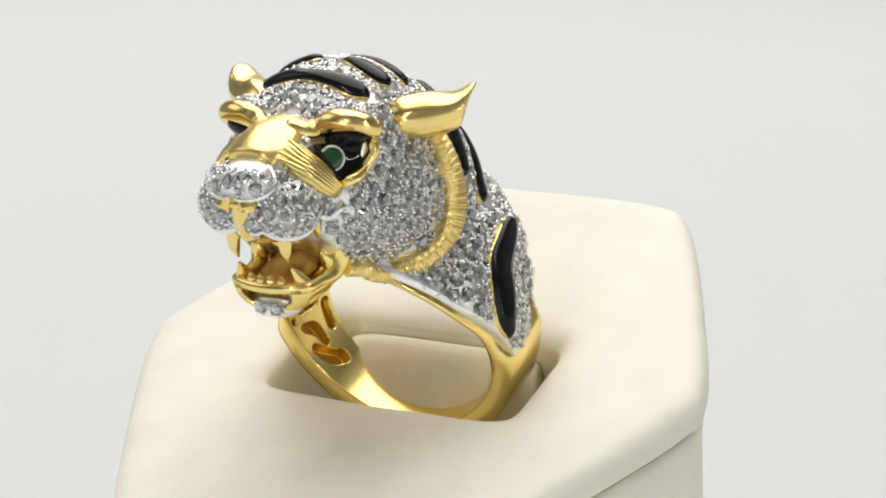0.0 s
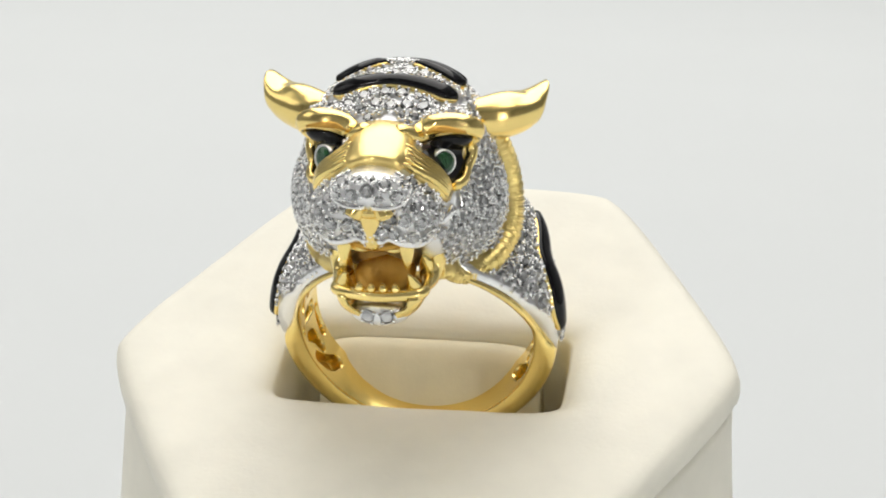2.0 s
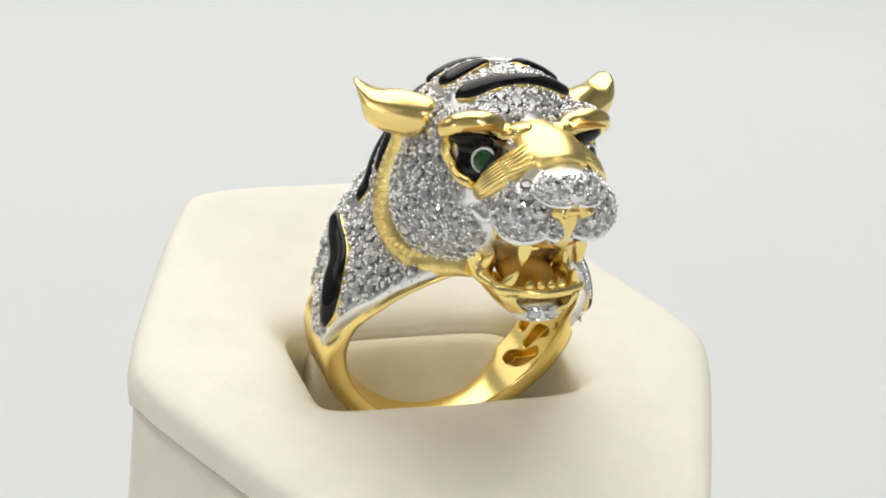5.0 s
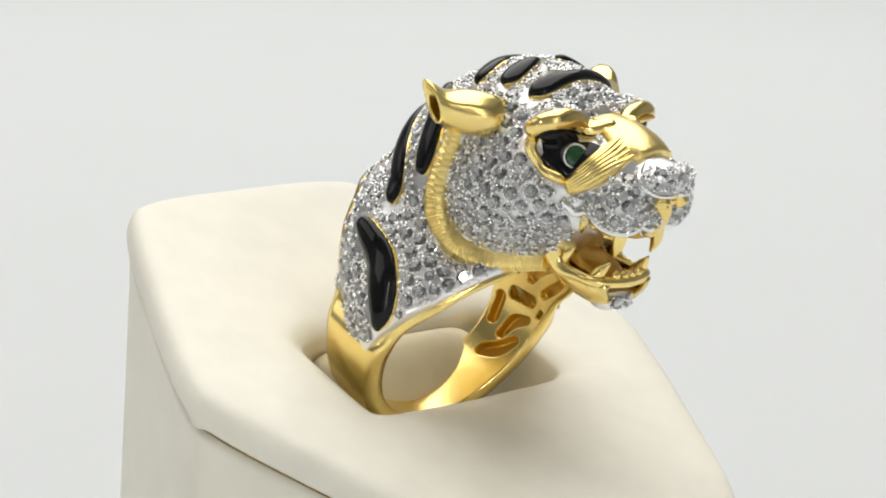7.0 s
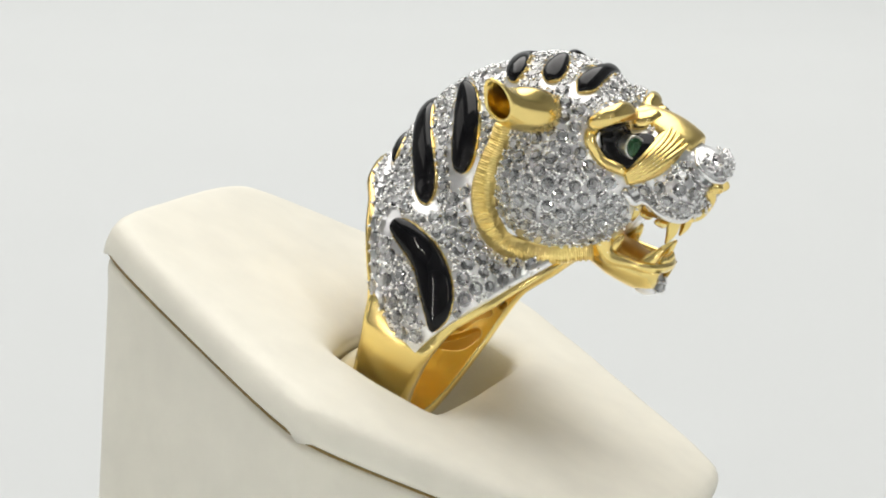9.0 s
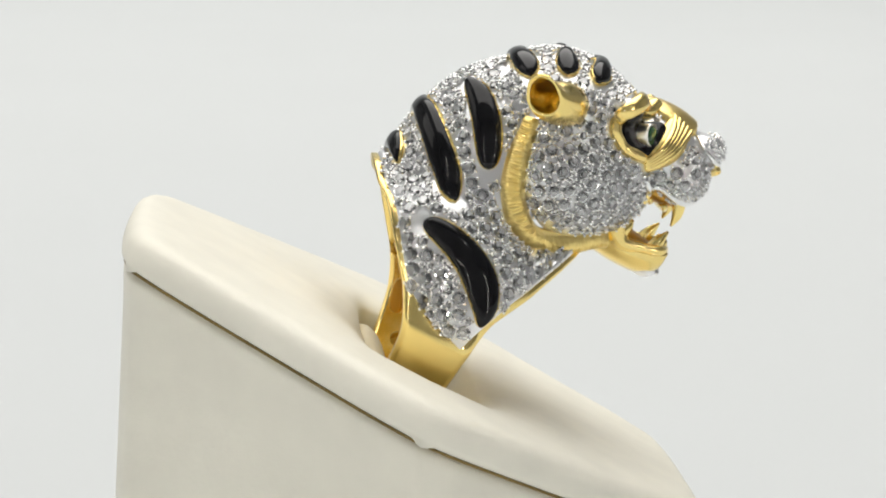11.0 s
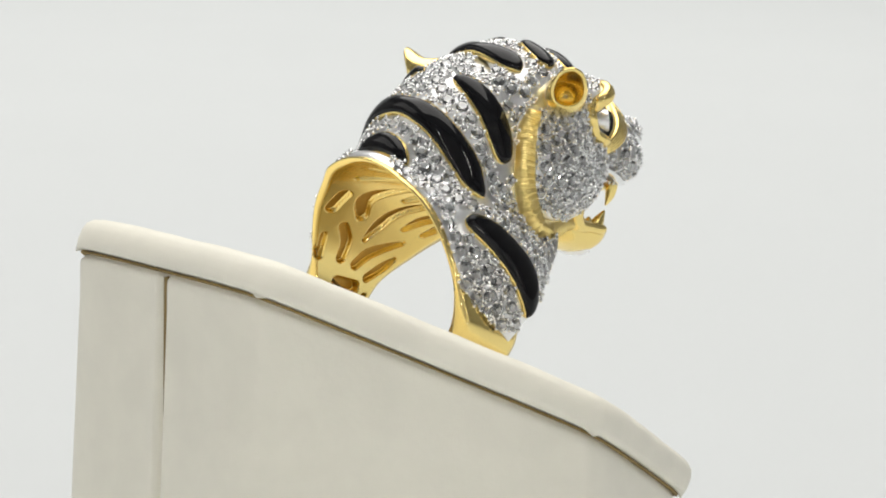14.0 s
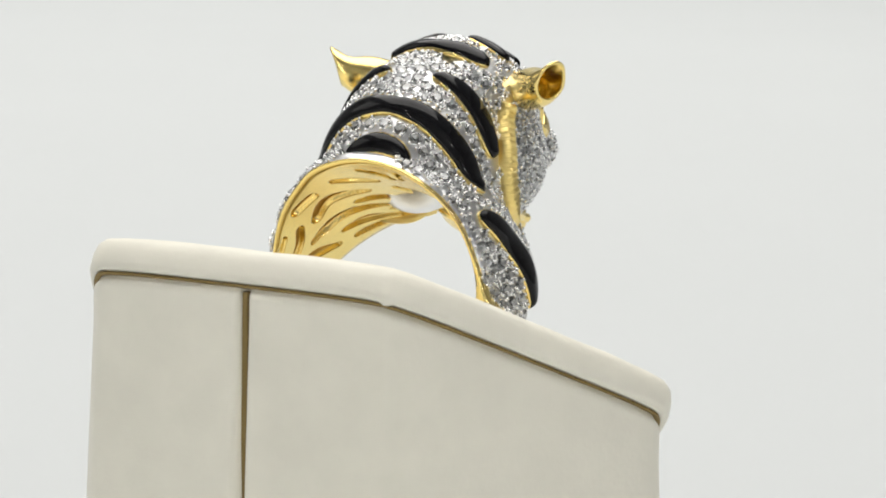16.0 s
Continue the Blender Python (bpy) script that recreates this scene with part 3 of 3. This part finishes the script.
ball("throat", (0, -8.9, 13.6), (3.4, 1.6, 3.0), GOLD_SHADED, skull, "gold throat, coloured darker for the mouth's shade")
for k in range(4):
    y = -9.6 - 1.35 * k
    tube("palate_ridge", [(-2.7, y, 15.75, 0.25), (-1.2, y - 0.35, 15.5, 0.32), (0, y - 0.1, 15.6, 0.22), (1.2, y - 0.35, 15.5, 0.32), (2.7, y, 15.75, 0.25)], GOLD, skull, "gold ridge across the palate" if k == 0 else "", n=20, seg=8)
chin = ball("chin", (0, -14.8, 10.5), (2.3, 1.3, 1.1), WHITE_GOLD, jaw, "white gold chin with two diamonds")
for sx in (-1, 1):
    tube("upper_fang", [(sx * 2.3, -14.6, 16.9, 0.62), (sx * 2.35, -15.0, 15.6, 0.46), (sx * 2.3, -15.0, 14.5, 0.1)], GOLD, skull, "pointed gold fang", n=14)
    tube("lower_fang", [(sx * 2.6, -14.3, 11.6, 0.75), (sx * 2.6, -14.6, 12.8, 0.55), (sx * 2.4, -15.0, 14.0, 0.1)], GOLD, jaw, "pointed gold fang", n=14)
    tube("molar", [(sx * 3.1, -11.4, 11.5, 0.6), (sx * 3.1, -11.6, 12.9, 0.5), (sx * 3.0, -11.8, 13.6, 0.12)], GOLD, jaw, "gold back tooth", n=10)
    tube("molar", [(sx * 3.2, -11.6, 16.8, 0.6), (sx * 3.2, -11.8, 15.6, 0.4), (sx * 3.1, -11.9, 14.9, 0.1)], GOLD, skull, "gold back tooth", n=10)
for k in range(4):
    x = -1.35 + 0.9 * k
    tube("incisor", [(x, -15.3 + 0.1 * abs(x), 12.2, 0.42), (x, -15.45 + 0.1 * abs(x), 12.9, 0.36), (x, -15.4 + 0.1 * abs(x), 13.3, 0.12)], GOLD, jaw, "small gold tooth", n=8)


# shank and its pierced gold lining
BAND_EDGES = [(0, -9.2, 9.7), (30, -8.8, 8.9), (44, -7.95, 7.55), (58, -6.8, 6.35), (66, -6.1, 5.55), (74, -5.25, 4.7), (84, -4.3, 3.6), (100, -3.7, 2.3), (112, -3.5, 1.9), (130, -3.3, 1.7), (180, -3.2, 1.6)]
# pierced flames of the lining: angle from the top, y, half width along each
FLAMES = [[(29, 5.6, 0.3), (21, 4.3, 0.42), (13, 2.9, 0.25)],
          [(54, 1.6, 0.45), (46, 2.6, 0.62), (38, 2.6, 0.6), (24, 1.0, 0.25)],
          [(34, -0.3, 0.25), (25, -1.2, 0.48), (16, -3.2, 0.2)],
          [(66, -0.4, 0.2), (56, -0.6, 0.5), (46, -0.9, 0.52), (36, -2.0, 0.45), (26, -3.8, 0.2)],
          [(52, -3.1, 0.25), (41, -4.2, 0.52), (29, -7.0, 0.2)],
          [(51, -5.3, 0.25), (42, -6.2, 0.4), (35, -7.2, 0.2)],
          [(27, -5.0, 0.25), (21, -6.6, 0.42), (17, -7.8, 0.2)],
          [(56, 4.8, 0.5), (45, 4.9, 0.5)],
          [(80, 0.8, 0.4), (71, 1.2, 0.42), (64, 2.4, 0.36)],
          [(80, -0.95, 0.4), (71, -1.8, 0.46), (60, -4.1, 0.2)],
          [(84, -2.7, 0.3), (76, -3.7, 0.36), (70, -4.4, 0.2)],
          [(84, 3.0, 0.26), (73, 3.6, 0.28)],
          [(110, 0.8, 0.5), (100, 1.2, 0.5)],
          [(93, 0.1, 0.5), (91, -1.8, 0.48)],
          [(114, -0.8, 0.42), (106, -1.2, 0.5), (101, -2.3, 0.3)],
          [(127, -0.4, 0.5), (122, -1.5, 0.62), (114, -2.3, 0.4)],
          [(10, 0.4, 0.25), (5, -1.6, 0.42), (2.5, -4.6, 0.2)],
          [(11, 6.8, 0.25), (5, 5.4, 0.42), (2.5, 3.4, 0.25)],
          [(95, -3.1, 0.2), (93, -3.2, 0.2)]]


def flame_depth(deg, y):
    """How far the lining is cut away at each angle and y, 0 to 1."""
    u, best = np.abs(deg) * radians(1) * HOLE, np.full(deg.shape, 9.0)
    for line in FLAMES:
        cur = spine([(a * radians(1) * HOLE, b, w) for a, b, w in line], 26)
        for a, b, w in cur:
            best = np.minimum(best, np.hypot(u - a, y - b) - 1.12 * w)
    return np.clip(0.5 - best / 0.14, 0, 1)


def build_shank():
    n, rows = 900, 120
    degs = np.arange(n) * 360 / n
    q = np.linspace(0.05, 0.95, rows)
    rim_in, rim_out = np.zeros((n, 2)), np.zeros(n)
    for i, deg in enumerate(degs):
        off = min(deg, 360 - deg)
        rim_in[i] = lerp_table(BAND_EDGES, off)
        rim_out[i] = HOLE + lerp_table([(0, 0.65), (60, 0.65), (76, 0.65), (88, 0.95), (97, 1.75), (110, 1.85), (180, 1.6)], off)[0]
    y = rim_in[:, :1] + (rim_in[:, 1:] - rim_in[:, :1]) * q[None]
    deg2 = np.repeat(np.where(degs > 180, degs - 360, degs)[:, None], rows, 1)
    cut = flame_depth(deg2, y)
    r = HOLE + np.interp(np.abs(deg2), (0, 80, 97), (0.5, 0.5, 1.2)) * cut
    loops, flags = [], []
    m = 0
    for i in range(n):
        a, (f, b), outer = radians(degs[i]), rim_in[i], rim_out[i]
        prof = [(r[i, k], y[i, k]) for k in range(rows - 1, -1, -1)]
        for rr, qq in ((HOLE + 0.15, 0.0), (HOLE + (outer - HOLE) * 0.5, 0.0), (outer - 0.2, 0.02), (outer, 0.1), (outer + 0.02, 0.5), (outer, 0.9), (outer - 0.2, 0.98), (HOLE + (outer - HOLE) * 0.5, 1.0), (HOLE + 0.15, 1.0)):
            prof.append((rr, f + (b - f) * qq))
        m = len(prof)
        loops.append([at_ring((BAND_X + rr * math.sin(a), yy, rr * math.cos(a) + LEAN * yy * max(0, math.cos(a)))) for rr, yy in prof])
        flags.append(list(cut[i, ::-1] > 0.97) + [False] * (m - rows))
    verts = [v for l in loops for v in l]
    faces, deep = [], []
    for i in range(n):
        k = (i + 1) % n
        for j in range(m):
            h = (j + 1) % m
            faces.append((i * m + j, i * m + h, k * m + h, k * m + j))
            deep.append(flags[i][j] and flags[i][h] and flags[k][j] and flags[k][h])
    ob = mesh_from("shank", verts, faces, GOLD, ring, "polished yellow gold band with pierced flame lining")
    # recess floors take the darker gold: their shade is painted by colour
    ob.data.materials.append(GOLD_SHADED)
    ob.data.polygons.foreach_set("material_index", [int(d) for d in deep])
    return ob


shank = build_shank()

# ---- pave diamonds ----
STONE = gem_mesh("diamond", DIAMOND)
bead_verts, bead_faces = [], []
rest_verts, rest_faces = [], []
stones = []


def add_bead(p, r):
    base = len(bead_verts)
    t = (1 + 5 ** 0.5) / 2
    for a in ((-1, t, 0), (1, t, 0), (-1, -t, 0), (1, -t, 0), (0, -1, t), (0, 1, t), (0, -1, -t), (0, 1, -t), (t, 0, -1), (t, 0, 1), (-t, 0, -1), (-t, 0, 1)):
        bead_verts.append(at_ring(Vector(p) + Vector(a).normalized() * r))
    for f in ((0, 11, 5), (0, 5, 1), (0, 1, 7), (0, 7, 10), (0, 10, 11), (1, 5, 9), (5, 11, 4), (11, 10, 2), (10, 7, 6), (7, 1, 8), (3, 9, 4), (3, 4, 2), (3, 2, 6), (3, 6, 8), (3, 8, 9), (4, 9, 5), (2, 4, 11), (6, 2, 10), (8, 6, 7), (9, 8, 1)):
        bead_faces.append(tuple(base + k for k in f))


def pack(cands, solids, radius, seed, placed, limit=400):
    """Close packing of round stones on candidate points: each new one as near to the others as fits."""
    rng = np.random.default_rng(seed)
    cands = cands[rng.permutation(len(cands))]
    dist = np.full(len(cands), 1e9)
    for q, r in placed:
        dist = np.minimum(dist, np.linalg.norm(cands - q, axis=1) - r - radius)
    out = []
    while len(out) < limit:
        ok = dist > 0.04
        if not ok.any():
            break
        score = np.where(ok, np.minimum(dist, 3.0), 1e9)
        i = int(np.argmin(score))
        out.append(cands[i])
        placed.append((cands[i], radius))
        dist = np.minimum(dist, np.linalg.norm(cands - cands[i], axis=1) - 2 * radius)
    return out


def clear_of(cands, radius):
    ok = np.ones(len(cands), bool)
    for p, w in keepout:
        d = np.linalg.norm(cands[:, None, :] - p[None], axis=2) - w[None]
        ok &= d.min(1) > 0.86 * radius + 0.06
    return cands[ok]


placed = []
# shoulders: keep off the rims and out of the head
g = neck_grid[5:-5, 3:-9].reshape(-1, 3)
g = g[field(g, SKULL) > 0.12]
h = skull_pts[(field(skull_pts, NECK) > 0.1)]
h = h[~((np.abs(h[:, 0]) < 4.4) & (h[:, 2] < 16.2) & (h[:, 1] < -9))]
h = h[~((h[:, 2] < 10.6))]
h = h[~((h[:, 1] > 1.0) & (h[:, 2] < 18))]
sets = []
for radius, seed in ((0.61, 1), (0.48, 3), (0.37, 5), (0.28, 7), (0.21, 9)):
    sets.append((pack(clear_of(h, radius), SKULL, radius * 0.95, seed + 1, placed), SKULL, radius * 0.95, skull))
    sets.append((pack(clear_of(g, radius), NECK, radius, seed, placed), NECK, radius, neck))
for group_pts, solids, r, owner in sets:
    if not len(group_pts):
        continue
    pts = np.array(group_pts)
    nrm = slope(pts, solids)
    for p, nn in zip(pts, nrm):
        stones.append((Vector(p), Vector(nn), r, owner))
for sx in (-1, 1):
    stones.append((Vector((sx * 0.72, -15.98, 10.75)), Vector((sx * 0.25, -0.9, 0.3)), 0.55, chin))
rng = random.Random(7)
for k, (p, nn, r, owner) in enumerate(stones):
    tilt = Vector((rng.uniform(-1, 1), rng.uniform(-1, 1), rng.uniform(-1, 1))) * 0.06
    rot = (nn + tilt).to_track_quat("Z", "Y") @ Euler((0, 0, rng.uniform(0, 6.28))).to_quaternion()
    m = RING @ Matrix.LocRotScale((p + nn * 0.02) * MM, rot, Vector((r, r, r)) * MM)
    if k < 296 or owner is chin:
        ob = new("diamond", STONE)
        ob.parent = owner
        ob.matrix_basis = m
    else:
        base = len(rest_verts)
        rest_verts.extend(m @ v.co for v in STONE.vertices)
        rest_faces.extend(tuple(base + i for i in f.vertices) for f in STONE.polygons)
    a0 = rng.uniform(0, 6.28)
    side = nn.orthogonal().normalized()
    for q in range(4):
        a = a0 + q * math.pi / 2 + rng.uniform(-0.3, 0.3)
        d = side * math.cos(a) + nn.cross(side) * math.sin(a)
        add_bead(p + d * (r * 1.06) + nn * 0.06, 0.17)
if rest_verts:
    mesh_from("pave_setting", rest_verts, rest_faces, DIAMOND, neck, "closely set small round diamonds", smooth=False, kind="stuff")
mesh_from("prong_beading", bead_verts, bead_faces, SILVER, neck, "tiny white gold setting beads", kind="stuff")


def motions():
    rows = [(t, pose(0, 0, 0, 0, 0, a)) for t, a in TURN]
    walk(stand, rows)
    walk(ring, rows)


motions()
